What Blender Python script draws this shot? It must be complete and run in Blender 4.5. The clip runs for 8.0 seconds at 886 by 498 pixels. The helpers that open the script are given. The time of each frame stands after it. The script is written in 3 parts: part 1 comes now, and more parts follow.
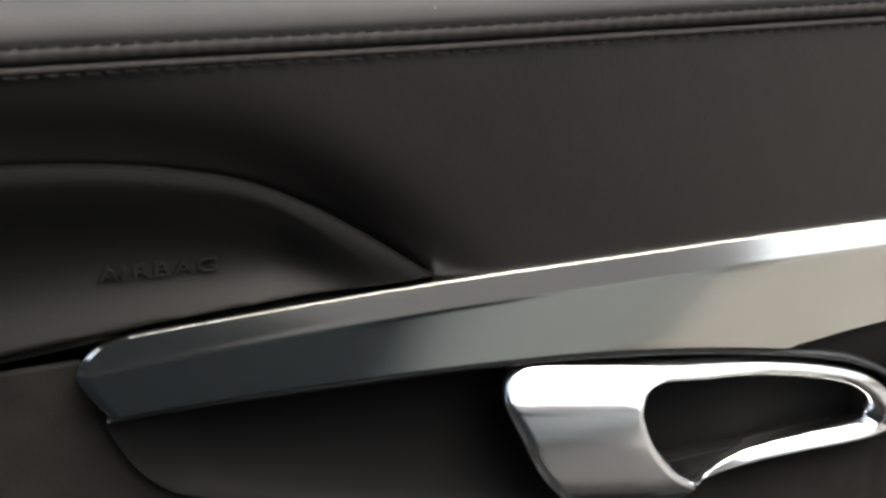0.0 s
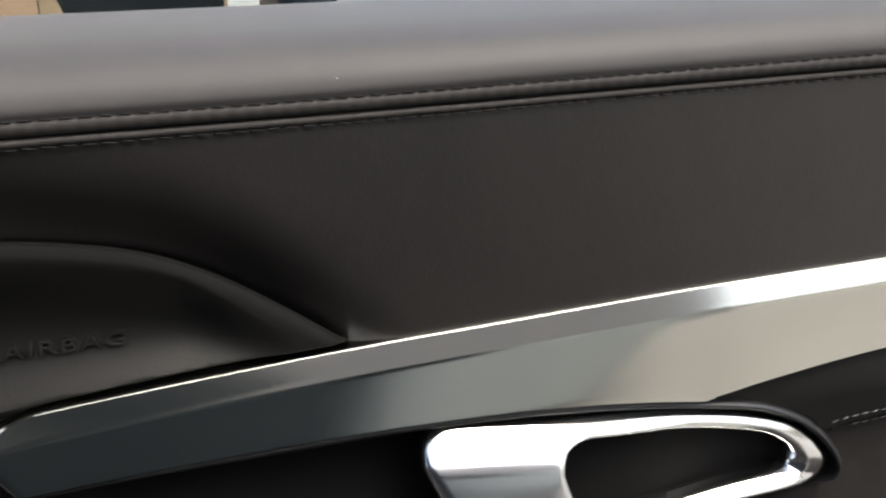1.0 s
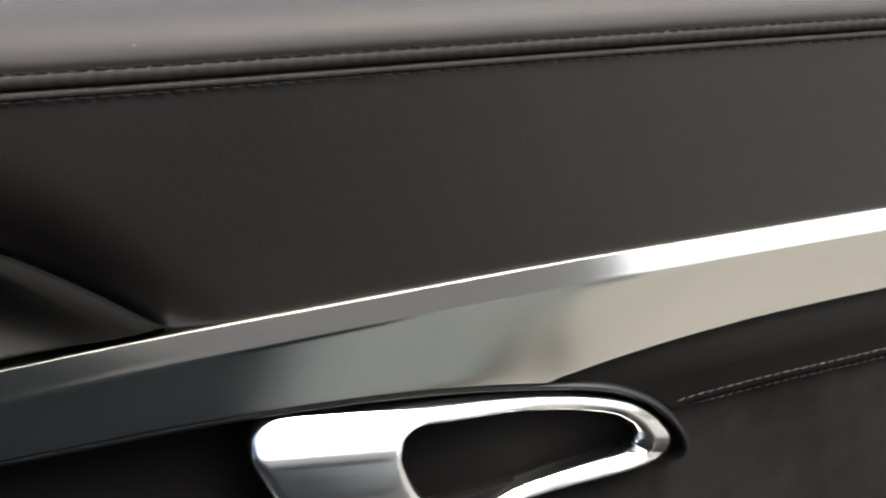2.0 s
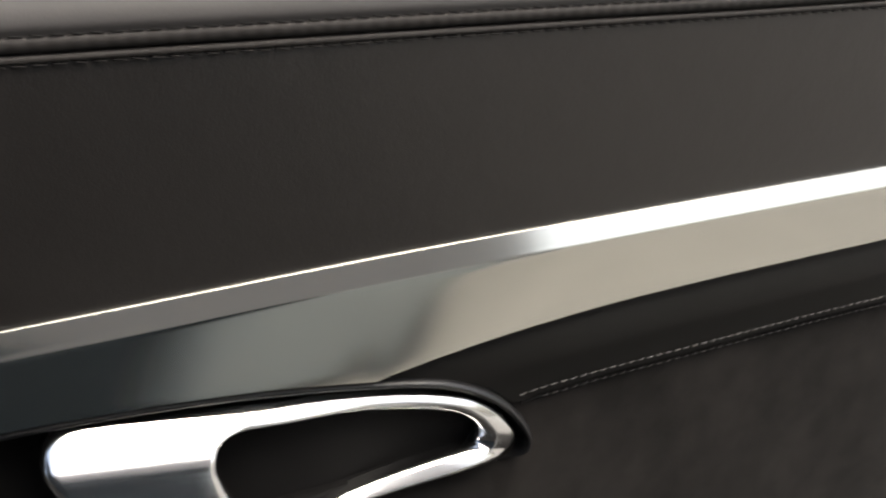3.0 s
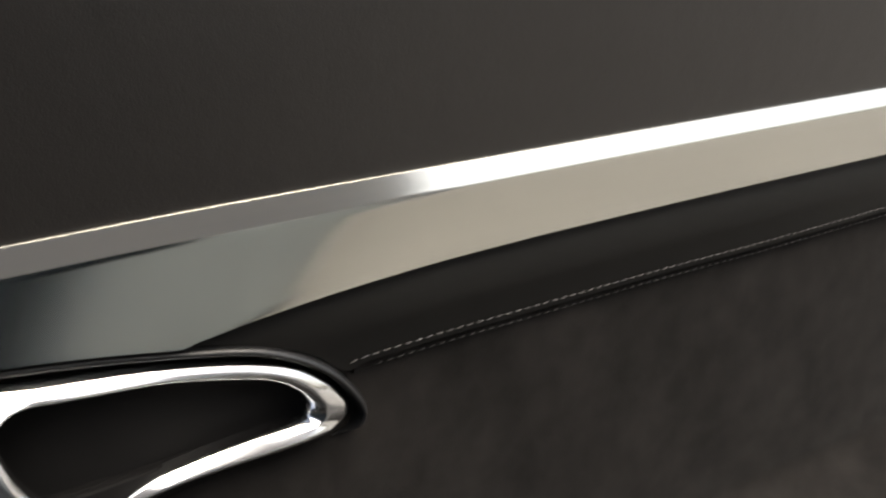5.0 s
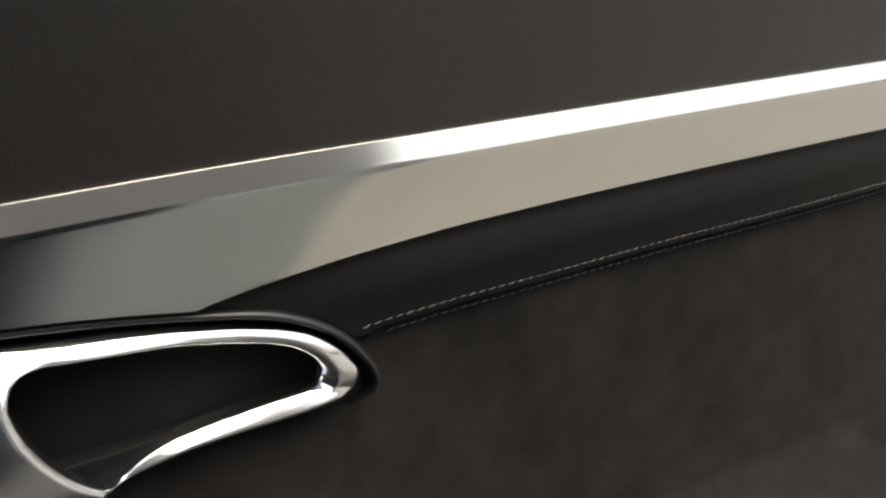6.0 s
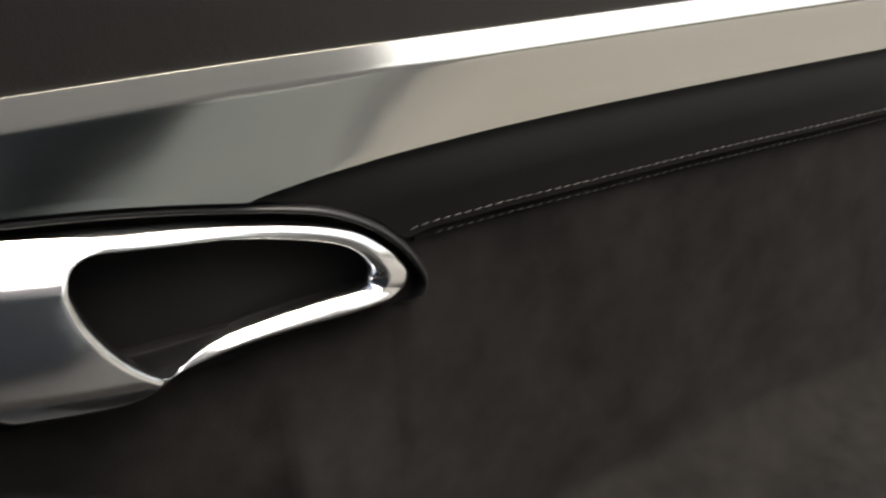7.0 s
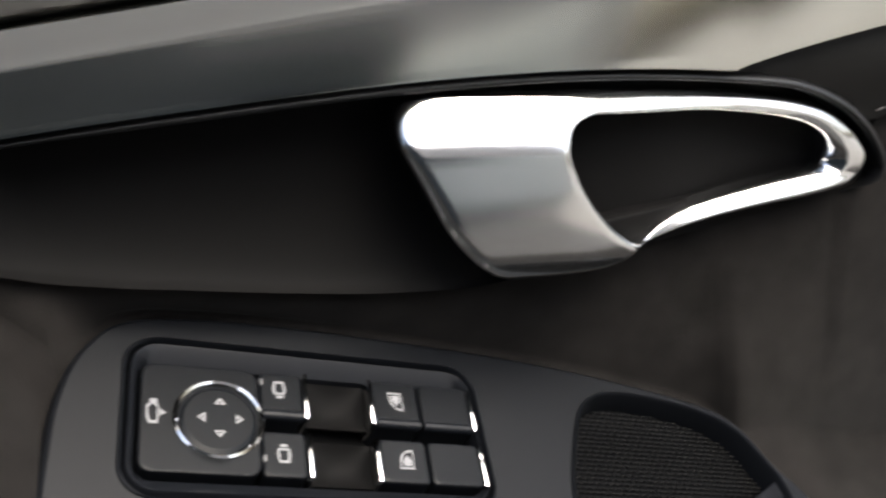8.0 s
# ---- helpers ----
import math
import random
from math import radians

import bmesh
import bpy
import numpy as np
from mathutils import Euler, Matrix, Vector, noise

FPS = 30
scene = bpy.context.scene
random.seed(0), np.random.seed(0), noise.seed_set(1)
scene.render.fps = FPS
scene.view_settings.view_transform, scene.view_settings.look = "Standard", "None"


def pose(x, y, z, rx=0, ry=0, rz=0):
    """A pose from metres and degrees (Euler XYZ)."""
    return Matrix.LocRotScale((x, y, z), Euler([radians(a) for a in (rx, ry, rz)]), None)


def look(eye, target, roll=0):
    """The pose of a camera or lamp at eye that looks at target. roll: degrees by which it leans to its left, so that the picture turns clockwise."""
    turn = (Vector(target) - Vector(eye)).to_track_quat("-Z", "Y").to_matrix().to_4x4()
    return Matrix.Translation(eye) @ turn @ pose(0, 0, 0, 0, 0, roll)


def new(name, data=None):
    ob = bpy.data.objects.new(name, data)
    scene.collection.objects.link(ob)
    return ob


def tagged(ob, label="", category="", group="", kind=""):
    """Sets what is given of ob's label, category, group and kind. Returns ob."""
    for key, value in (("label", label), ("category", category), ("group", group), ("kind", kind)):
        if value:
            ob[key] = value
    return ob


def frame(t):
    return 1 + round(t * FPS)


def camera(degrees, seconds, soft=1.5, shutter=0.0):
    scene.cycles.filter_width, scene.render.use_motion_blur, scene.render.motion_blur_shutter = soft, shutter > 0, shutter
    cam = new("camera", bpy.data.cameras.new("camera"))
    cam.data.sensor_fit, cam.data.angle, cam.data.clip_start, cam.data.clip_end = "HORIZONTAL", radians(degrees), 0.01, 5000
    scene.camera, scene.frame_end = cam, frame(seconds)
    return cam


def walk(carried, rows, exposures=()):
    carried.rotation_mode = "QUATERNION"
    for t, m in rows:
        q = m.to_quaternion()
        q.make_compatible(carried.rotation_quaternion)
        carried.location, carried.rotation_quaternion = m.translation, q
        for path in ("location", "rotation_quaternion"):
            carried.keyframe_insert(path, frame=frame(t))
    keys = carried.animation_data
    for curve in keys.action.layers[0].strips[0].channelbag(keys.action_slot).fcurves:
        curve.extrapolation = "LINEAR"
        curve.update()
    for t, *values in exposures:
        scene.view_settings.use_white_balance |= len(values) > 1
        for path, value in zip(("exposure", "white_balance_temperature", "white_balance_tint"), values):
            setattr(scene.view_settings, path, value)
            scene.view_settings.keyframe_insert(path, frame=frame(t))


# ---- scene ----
cam = camera(49.0, 8.0, soft=2.4, shutter=0.2)
# seconds, place (m), yaw, pitch, roll (degrees)
PATH_ROWS = [
    (0, -0.0015, -0.0009, 0.9787, -11.28, -23.47, -0.02),
    (0.2, -0.0033, -0.0030, 0.9891, -11.44, -21.84, 0.50),
    (0.5, 0.0045, -0.0055, 0.9868, -12.36, -21.51, 0.64),
    (0.7, 0.0111, -0.0005, 0.9847, -12.99, -21.67, 0.47),
    (1, 0.0155, -0.0027, 0.9863, -14.02, -20.96, 0.47),
    (1.5, 0.0265, 0.0019, 0.9822, -15.91, -21.72, -0.19),
    (2, 0.0476, -0.0006, 0.9759, -19.16, -21.22, -0.67),
    (2.2, 0.0548, 0.0024, 0.9750, -20.26, -21.30, -0.85),
    (3.3, 0.0959, 0.0083, 0.9704, -25.24, -22.81, -2.37),
    (3.5, 0.1001, 0.0101, 0.9651, -25.79, -23.32, -2.68),
    (4, 0.1116, 0.0175, 0.9667, -27.82, -24.31, -3.30),
    (4.5, 0.1306, 0.0139, 0.9623, -28.07, -24.06, -2.71),
    (4.7, 0.1263, 0.0020, 0.9507, -29.27, -21.10, -1.51),
    (5.8, 0.1201, -0.0042, 0.9316, -30.67, -19.78, -0.95),
    (6, 0.1141, 0.0052, 0.9285, -30.89, -20.94, -1.64),
    (6.5, 0.1096, -0.0018, 0.9129, -30.07, -21.00, -0.55),
    (7, 0.1040, -0.0044, 0.8980, -29.25, -21.89, 0.03),
    (7.5, 0.0633, 0.0056, 0.8916, -25.76, -23.49, 0.20),
    (7.7, 0.0471, 0.0124, 0.8866, -21.28, -25.26, 1.12),
    (8, 0.0172, 0.0302, 0.8825, -16.93, -26.57, 1.80),
]
walk(cam, [(t, pose(x, y, z, 90 + pitch, roll, yaw)) for t, x, y, z, yaw, pitch, roll in PATH_ROWS],
     exposures=((0.0, 1.66, 6150, 6), (0.3, 1.76, 6150, 6), (2.0, 1.80, 6200, 6), (3.3, 1.50, 6400, 6), (4.7, 1.46, 6450, 6), (6.5, 1.38, 6450, 6), (7.4, 1.38, 6400, 6), (8.0, 1.62, 6150, 6)))

# ---- light ----
world = bpy.data.worlds.new("sky")
scene.world = world
world.use_nodes = True
wn = world.node_tree.nodes
sky = wn.new("ShaderNodeTexSky")
sky.sky_type = "NISHITA"
sky.sun_disc = False
sky.sun_elevation = radians(64)
sky.sun_rotation = radians(140)
sky.air_density, sky.dust_density, sky.ozone_density = 1.0, 9.0, 0.6
wn["Background"].inputs["Strength"].default_value = 0.15
world.node_tree.links.new(sky.outputs["Color"], wn["Background"].inputs["Color"])
sun_data = bpy.data.lights.new("sun", "SUN")
sun_data.energy, sun_data.angle, sun_data.color = 0.5, radians(50), (1.0, 0.93, 0.82)
sun = new("sun", sun_data)
sun.matrix_world = look((1.25, -1.5, 4.0), (0, 0, 0))


# ---- materials ----
def material(name, color, rough=0.5, metal=0.0, spread=0.15, scale=40.0, bump=0.0, bump_scale=900.0, coarse=6.0,
             rough_spread=0.0, sheen=0.0, spec=0.5, stretch=None, lumps=0.0):
    """Principled surface: colour mottled at two scales, fine relief."""
    m = bpy.data.materials.new(name)
    m.use_nodes = True
    nt = m.node_tree
    n, link = nt.nodes, nt.links.new
    b = n["Principled BSDF"]
    co = n.new("ShaderNodeTexCoord")
    mp = n.new("ShaderNodeMapping")
    link(co.outputs["Object"], mp.inputs["Vector"])
    if stretch:
        mp.inputs["Scale"].default_value = stretch
    fine, big = n.new("ShaderNodeTexNoise"), n.new("ShaderNodeTexNoise")
    for tex, s, d in ((fine, scale, 5.0), (big, coarse, 3.0)):
        link(mp.outputs["Vector"], tex.inputs["Vector"])
        tex.inputs["Scale"].default_value, tex.inputs["Detail"].default_value = s, d
    mix = n.new("ShaderNodeMath")
    mix.operation = "ADD"
    link(fine.outputs["Fac"], mix.inputs[0])
    link(big.outputs["Fac"], mix.inputs[1])
    ramp = n.new("ShaderNodeMapRange")
    link(mix.outputs[0], ramp.inputs["Value"])
    ramp.inputs["From Min"].default_value, ramp.inputs["From Max"].default_value = 0.65, 1.35
    ramp.inputs["To Min"].default_value, ramp.inputs["To Max"].default_value = 1 - spread, 1 + spread
    tint = n.new("ShaderNodeVectorMath")
    tint.operation = "SCALE"
    tint.inputs[0].default_value = color
    link(ramp.outputs["Result"], tint.inputs["Scale"])
    link(tint.outputs["Vector"], b.inputs["Base Color"])
    if rough_spread:
        rr = n.new("ShaderNodeMapRange")
        link(big.outputs["Fac"], rr.inputs["Value"])
        rr.inputs["From Min"].default_value, rr.inputs["From Max"].default_value = 0.3, 0.7
        rr.inputs["To Min"].default_value, rr.inputs["To Max"].default_value = rough - rough_spread, rough + rough_spread
        link(rr.outputs["Result"], b.inputs["Roughness"])
    else:
        b.inputs["Roughness"].default_value = rough
    b.inputs["Metallic"].default_value = metal
    b.inputs["Specular IOR Level"].default_value = spec
    b.inputs["Sheen Weight"].default_value = sheen
    b.inputs["Sheen Roughness"].default_value = 0.4
    if bump:
        tex = n.new("ShaderNodeTexVoronoi")
        tex.inputs["Scale"].default_value = bump_scale
        grain = n.new("ShaderNodeTexNoise")
        grain.inputs["Scale"].default_value = bump_scale * 0.4
        link(mp.outputs["Vector"], tex.inputs["Vector"])
        link(mp.outputs["Vector"], grain.inputs["Vector"])
        both = n.new("ShaderNodeMath")
        both.operation = "ADD"
        link(tex.outputs["Distance"], both.inputs[0])
        link(grain.outputs["Fac"], both.inputs[1])
        if lumps:
            wide = n.new("ShaderNodeTexNoise")
            wide.inputs["Scale"].default_value, wide.inputs["Detail"].default_value = 55.0, 3.0
            link(mp.outputs["Vector"], wide.inputs["Vector"])
            more = n.new("ShaderNodeMath")
            more.operation = "MULTIPLY_ADD"
            link(wide.outputs["Fac"], more.inputs[0])
            more.inputs[1].default_value = lumps
            link(both.outputs[0], more.inputs[2])
            both = more
        bp = n.new("ShaderNodeBump")
        bp.inputs["Strength"].default_value = bump
        bp.inputs["Distance"].default_value = 0.0004
        link(both.outputs[0], bp.inputs["Height"])
        link(bp.outputs["Normal"], b.inputs["Normal"])
    return m


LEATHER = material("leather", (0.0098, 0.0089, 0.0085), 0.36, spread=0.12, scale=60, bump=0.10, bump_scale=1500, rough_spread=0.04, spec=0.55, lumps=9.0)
# lit copy of the door leather: paler base and sheen stand in for skylight
LEATHER_ROLL_LIT = material("lit_roll_leather", (0.0275, 0.0262, 0.0268), 0.62, spread=0.12, scale=60, bump=0.05, bump_scale=1500, rough_spread=0.04, spec=0.30, sheen=0.34, lumps=5.0)
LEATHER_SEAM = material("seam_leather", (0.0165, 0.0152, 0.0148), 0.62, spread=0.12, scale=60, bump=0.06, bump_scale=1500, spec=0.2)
LEATHER_DARK = material("smooth_leather", (0.0060, 0.0059, 0.0057), 0.5, spread=0.10, scale=60, bump=0.08, bump_scale=1700, spec=0.13)
SUEDE = material("suede", (0.0108, 0.0099, 0.0094), 0.95, spread=0.42, scale=70, coarse=22, bump=0.22, bump_scale=2200, sheen=0.06, spec=0.08)
PLASTIC = material("black_plastic", (0.0060, 0.0068, 0.0088), 0.38, spread=0.10, bump=0.05, bump_scale=2500, spec=0.2)
PLASTIC_GREY = material("dark_grey_plastic", (0.0033, 0.0040, 0.0054), 0.40, spread=0.10, bump=0.06, bump_scale=2500, spec=0.19, rough_spread=0.06)
GLOSS_BLACK = material("gloss_black", (0.0075, 0.0078, 0.0085), 0.34, spread=0.10, spec=0.45)
SATIN_BLACK = material("satin_black", (0.0050, 0.0049, 0.0050), 0.65, spread=0.1, spec=0.06)
RUBBER = material("black_rubber", (0.0015, 0.0016, 0.0018), 0.36, spread=0.15, spec=0.07)
ALU = material("satin_aluminium", (0.515, 0.515, 0.475), 0.115, metal=1.0, spread=0.03, scale=30, rough_spread=0.015, stretch=(0.2, 1, 6))
CHROME = material("satin_chrome", (0.74, 0.745, 0.75), 0.17, metal=1.0, spread=0.02, rough_spread=0.02)
BRIGHT = material("polished_chrome", (0.85, 0.85, 0.84), 0.06, metal=1.0, spread=0.02)
THREAD = material("grey_thread", (0.0095, 0.0090, 0.0090), 0.8, spread=0.2, scale=800, spec=0.12)
THREAD_PALE = material("pale_thread", (0.06, 0.059, 0.058), 0.7, spread=0.2, scale=800)
THREAD_DARK = material("dark_thread", (0.046, 0.044, 0.042), 0.8, spread=0.3, scale=800)
SWITCH_BLACK = material("switch_black", (0.0044, 0.0051, 0.0064), 0.34, spread=0.12, bump=0.05, bump_scale=2500, spec=0.16)
PRINT = material("white_print", (0.19, 0.195, 0.205), 0.6, spread=0.05)
PRINT_DIM = material("grey_print", (0.12, 0.12, 0.125), 0.6, spread=0.05)
PAVING = material("pale_paving", (0.175, 0.168, 0.156), 0.85, spread=0.18, scale=8, coarse=0.8)
DARK_GROUND = material("dark_ground", (0.055, 0.055, 0.054), 0.9, spread=0.25, scale=60, coarse=2.0, spec=0.2)
REFLECT_TAUPE = material("reflect_taupe", (0.45, 0.405, 0.36), 0.9, spread=0.10, scale=20, coarse=0.6)
REFLECT_TAN = material("reflect_tan", (0.17, 0.122, 0.075), 0.9, spread=0.12, scale=20, coarse=0.6)
CAR_SIDE = material("dark_car_side", (0.018, 0.0225, 0.0265), 0.85, spread=0.25, scale=3, coarse=1.2, spec=0.06)
REFLECT_PALE = material("reflect_grey_green", (0.37, 0.38, 0.355), 0.6, spread=0.12, scale=3, coarse=1.2, spec=0.2)
CAR_PAINT = material("dark_blue_paint", (0.012, 0.018, 0.026), 0.4, spread=0.15, spec=0.3)
GLASS = bpy.data.materials.new("tinted_glass")
GLASS.use_nodes = True
gb = GLASS.node_tree.nodes["Principled BSDF"]
gb.inputs["Base Color"].default_value = (0.85, 0.92, 0.9, 1)
gb.inputs["Transmission Weight"].default_value = 1.0
gb.inputs["Roughness"].default_value = 0.0
gb.inputs["IOR"].default_value = 1.02


# ---- mesh helpers ----
def spline(points):
    """A smooth function of x through a few control points (cubic Hermite, monotone ends)."""
    p = np.array(points, float)
    xs, ys = p[:, 0], p[:, 1]
    slope = np.gradient(ys, xs)

    def f(x):
        i = int(min(max(np.searchsorted(xs, x) - 1, 0), len(xs) - 2))
        h = xs[i + 1] - xs[i]
        t = (x - xs[i]) / h
        if t < 0:
            return ys[0] + slope[0] * (x - xs[0])
        if t > 1:
            return ys[-1] + slope[-1] * (x - xs[-1])
        return ((2 * t**3 - 3 * t**2 + 1) * ys[i] + (t**3 - 2 * t**2 + t) * h * slope[i]
                + (-2 * t**3 + 3 * t**2) * ys[i + 1] + (t**3 - t**2) * h * slope[i + 1])
    return f


def bend(points):
    """A smooth curve in the plane or in space, for t from 0 to 1."""
    ks = np.linspace(0, 1, len(points))
    fs = [spline(list(zip(ks, [q[a] for q in points]))) for a in range(len(points[0]))]
    return lambda t: [g(t) for g in fs]


def smooth(a, b, x):
    t = min(max((x - a) / (b - a), 0.0), 1.0)
    return t * t * (3 - 2 * t)


def sheet(fn, nu, nv, thick=0.003, keep=None, back=(0, 1, 0), us=None, vs=None):
    """A curved panel: the points fn(u, v) as its front, and a back that lies thick behind it."""
    bm = bmesh.new()
    us = np.linspace(0, 1, nu + 1) if us is None else us
    vs = np.linspace(0, 1, nv + 1) if vs is None else vs
    pts = [[Vector(fn(float(u), float(v))) for v in vs] for u in us]
    front = [[bm.verts.new(q) for q in row] for row in pts]
    off = Vector(back) * thick
    rear = [[bm.verts.new(q + off) for q in row] for row in pts]
    on = {}
    for i in range(len(us) - 1):
        for j in range(len(vs) - 1):
            c = (pts[i][j] + pts[i + 1][j + 1]) / 2
            on[i, j] = keep is None or keep(c)
    for (i, j), yes in on.items():
        if not yes:
            continue
        a = [(i, j), (i, j + 1), (i + 1, j + 1), (i + 1, j)]
        bm.faces.new([front[p][q] for p, q in a])
        bm.faces.new([rear[p][q] for p, q in reversed(a)])
        for (p, q), (k, l), nb in ((a[0], a[1], (i - 1, j)), (a[1], a[2], (i, j + 1)), (a[2], a[3], (i + 1, j)), (a[3], a[0], (i, j - 1))):
            if not on.get(nb, False):
                bm.faces.new([front[p][q], rear[p][q], rear[k][l], front[k][l]])
    bmesh.ops.delete(bm, geom=[v for v in bm.verts if not v.link_faces], context="VERTS")
    bmesh.ops.recalc_face_normals(bm, faces=bm.faces)
    return bm


def mesh_of(name, bm, mat, angle=40.0):
    me = bpy.data.meshes.new(name)
    for fc in bm.faces:
        fc.smooth = True
    sharp = radians(angle)
    for e in bm.edges:
        if len(e.link_faces) == 2 and e.calc_face_angle(0) > sharp:
            e.smooth = False
    bm.to_mesh(me)
    bm.free()
    me.materials.append(mat)
    return me


def part(name, bm, mat, parent, label="", angle=40.0):
    ob = new(name, mesh_of(name, bm, mat, angle))
    if parent:
        ob.parent = parent
    return tagged(ob, label)


def thing(name, at, label, category, kind=""):
    ob = new(name)
    ob.location = at
    ob.empty_display_size = 0.02
    return tagged(ob, label, category, kind=kind)


def put(ob, parent):
    """Parents ob without moving its world place."""
    ob.parent = parent
    ob.matrix_parent_inverse = Matrix.Translation(parent.location).inverted()
    return ob


def box(bm, lo, hi, m=None, bevel=0.0, seg=2):
    r = bmesh.ops.create_cube(bm, size=1)
    lo, hi = Vector(lo), Vector(hi)
    size = hi - lo
    t = Matrix.Translation((lo + hi) / 2) @ Matrix.Diagonal((*size, 1))
    bmesh.ops.transform(bm, matrix=t, verts=r["verts"])
    vs = r["verts"]
    if bevel:
        es = list({e for v in vs for e in v.link_edges})
        out = bmesh.ops.bevel(bm, geom=es, offset=bevel, segments=seg, affect="EDGES", profile=0.5)
        vs = list({v for fc in out["faces"] for v in fc.verts} | {v for v in vs if v.is_valid})
    if m is not None:
        bmesh.ops.transform(bm, matrix=m, verts=[v for v in bm.verts if v in set(vs)])
    return vs


# ---- the shape of the door ----
def yb(x):
    """Depth of the door's inner face along its length."""
    return 0.322 - 0.030 * math.exp(-(x + 0.1) / 0.2)


SEAM = spline([(-0.3, 0.9235), (-0.04, 0.9206), (0.05, 0.9202), (0.146, 0.9211), (0.262, 0.9227), (0.35, 0.9238), (0.6, 0.9298), (0.9, 0.9378)])
UP = spline([(-0.09, 0.8201), (-0.056, 0.8228), (0.006, 0.8263), (0.054, 0.8287), (0.114, 0.8308), (0.21, 0.8347), (0.3, 0.8375), (0.42, 0.8414), (0.56, 0.8458), (0.9, 0.8566)])
LOW_L = spline([(-0.08, 0.7973), (-0.02, 0.7985), (0.03, 0.7985), (0.082, 0.7978), (0.12, 0.7960), (0.16, 0.7925), (0.2005, 0.7866), (0.23, 0.781)])
LOW_R = spline([(0.19, 0.7822), (0.2005, 0.7866), (0.217, 0.7899), (0.249, 0.7939), (0.29, 0.797), (0.35, 0.8007), (0.42, 0.8039), (0.56, 0.8091), (0.9, 0.8199)])
STITCH = spline([(0.25, 0.7577), (0.268, 0.7621), (0.3, 0.765), (0.36, 0.7679), (0.43, 0.7713), (0.51, 0.7741), (0.58, 0.7775), (0.9, 0.795)])
RIM = spline([(-0.30, 0.889), (-0.077, 0.8844), (-0.053, 0.8824), (-0.028, 0.8782), (-0.006, 0.8719), (0.0155, 0.8607), (0.0345, 0.8475), (0.054, 0.8325), (0.07, 0.821)])
BEZEL = spline([(0.195, 0.7885), (0.203, 0.7868), (0.2295, 0.7803), (0.2505, 0.7714), (0.2665, 0.7590), (0.274, 0.7475)])
CUP = spline([(-0.062, 0.7965), (-0.060, 0.7926), (-0.054, 0.777), (-0.044, 0.763), (-0.03, 0.7550), (-0.010, 0.748), (0.015, 0.741), (0.045, 0.733), (0.08, 0.7252), (0.115, 0.7210), (0.14, 0.7230), (0.166, 0.7262), (0.21, 0.7295), (0.25, 0.7300), (0.274, 0.738)])


def low(x):
    return LOW_L(x) if x < 0.2005 else LOW_R(x)


X0, X1 = -0.34, 0.88
door = thing("car_door", (0.2, 0.40, 0.45), "dark leather and suede lined inner side of an open car door", "car door")


def leather(u, v):
    x = X0 + (X1 - X0) * u
    top, bot = SEAM(x) - 0.0075, UP(x) - 0.004
    z = top + (bot - top) * v
    y = yb(x) - 0.004 + 0.006 * v**1.5
    d = z - RIM(x)
    fade = 1 - smooth(0.02, 0.085, x)
    if x < 0.09:
        y += fade * 0.012 * math.exp(-(max(d, 0) / 0.018) ** 2)
        y += 0.010 * smooth(0.0, -0.010, d) * (1 - smooth(0.045, 0.07, x))
    return x, y, z


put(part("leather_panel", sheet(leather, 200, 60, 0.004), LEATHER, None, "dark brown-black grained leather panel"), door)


def roll(u, v):
    x = X0 + (X1 - X0) * u
    o, h = ROLL(v)
    return x, yb(x) + o, SEAM(x) + h


ROLL = bend([(-0.0036, 0.0), (-0.0042, 0.0034), (-0.0012, 0.0090), (0.0065, 0.0146), (0.0220, 0.0188), (0.047, 0.0208), (0.078, 0.0206), (0.094, 0.0165), (0.098, 0.006), (0.098, -0.03)])
top_roll = put(part("top_roll", sheet(roll, 160, 48, 0.004, back=(0, 0.6, -0.8)), LEATHER_ROLL_LIT, None, "padded leather roll along the window sill"), door)


PITCH = 0.00553


def welt(u, v):
    """Two padded edges with a dark groove between them, puckered at the stitches."""
    x = -0.16 + 0.76 * u
    h = 0.0002 - 0.0079 * v
    k = 0.5 - 0.5 * math.cos(2 * math.pi * x / PITCH)
    ph = (x / PITCH) % 1.0
    hole = 0.0013 * math.exp(-((min(ph, 1 - ph) * PITCH) / 0.0006) ** 2) * (smooth(0.10, 0.0, v) + smooth(0.92, 1.0, v))
    if v < 0.58:
        b = math.sin(math.pi * v / 0.58) ** 0.6 * (0.0011 + 0.00025 * k)
    elif v < 0.68:
        b = -0.0022 * math.sin(math.pi * (v - 0.58) / 0.10)
    else:
        b = math.sin(math.pi * (v - 0.68) / 0.32) ** 0.6 * (0.0008 + 0.0001 * k)
    return x, yb(x) - 0.0042 - b + hole, SEAM(x) + h


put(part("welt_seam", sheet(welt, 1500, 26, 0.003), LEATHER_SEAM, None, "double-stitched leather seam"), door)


def stitch_mesh(length, radius, mat=None):
    bm = bmesh.new()
    rings = []
    for i, k in enumerate(np.linspace(-0.5, 0.5, 6)):
        r = radius * (0.45 + 0.55 * math.cos(math.pi * k * 0.9))
        rings.append([bm.verts.new((k * length, -0.0003 * math.cos(math.pi * k) + r * math.cos(a), r * math.sin(a))) for a in np.linspace(0, 2 * math.pi, 7)[:-1]])
    for a, b in zip(rings, rings[1:]):
        for j in range(6):
            bm.faces.new([a[j], a[(j + 1) % 6], b[(j + 1) % 6], b[j]])
    bm.faces.new(rings[0][::-1])
    bm.faces.new(rings[-1])
    bmesh.ops.recalc_face_normals(bm, faces=bm.faces)
    return mesh_of("stitch", bm, mat or THREAD, 80)


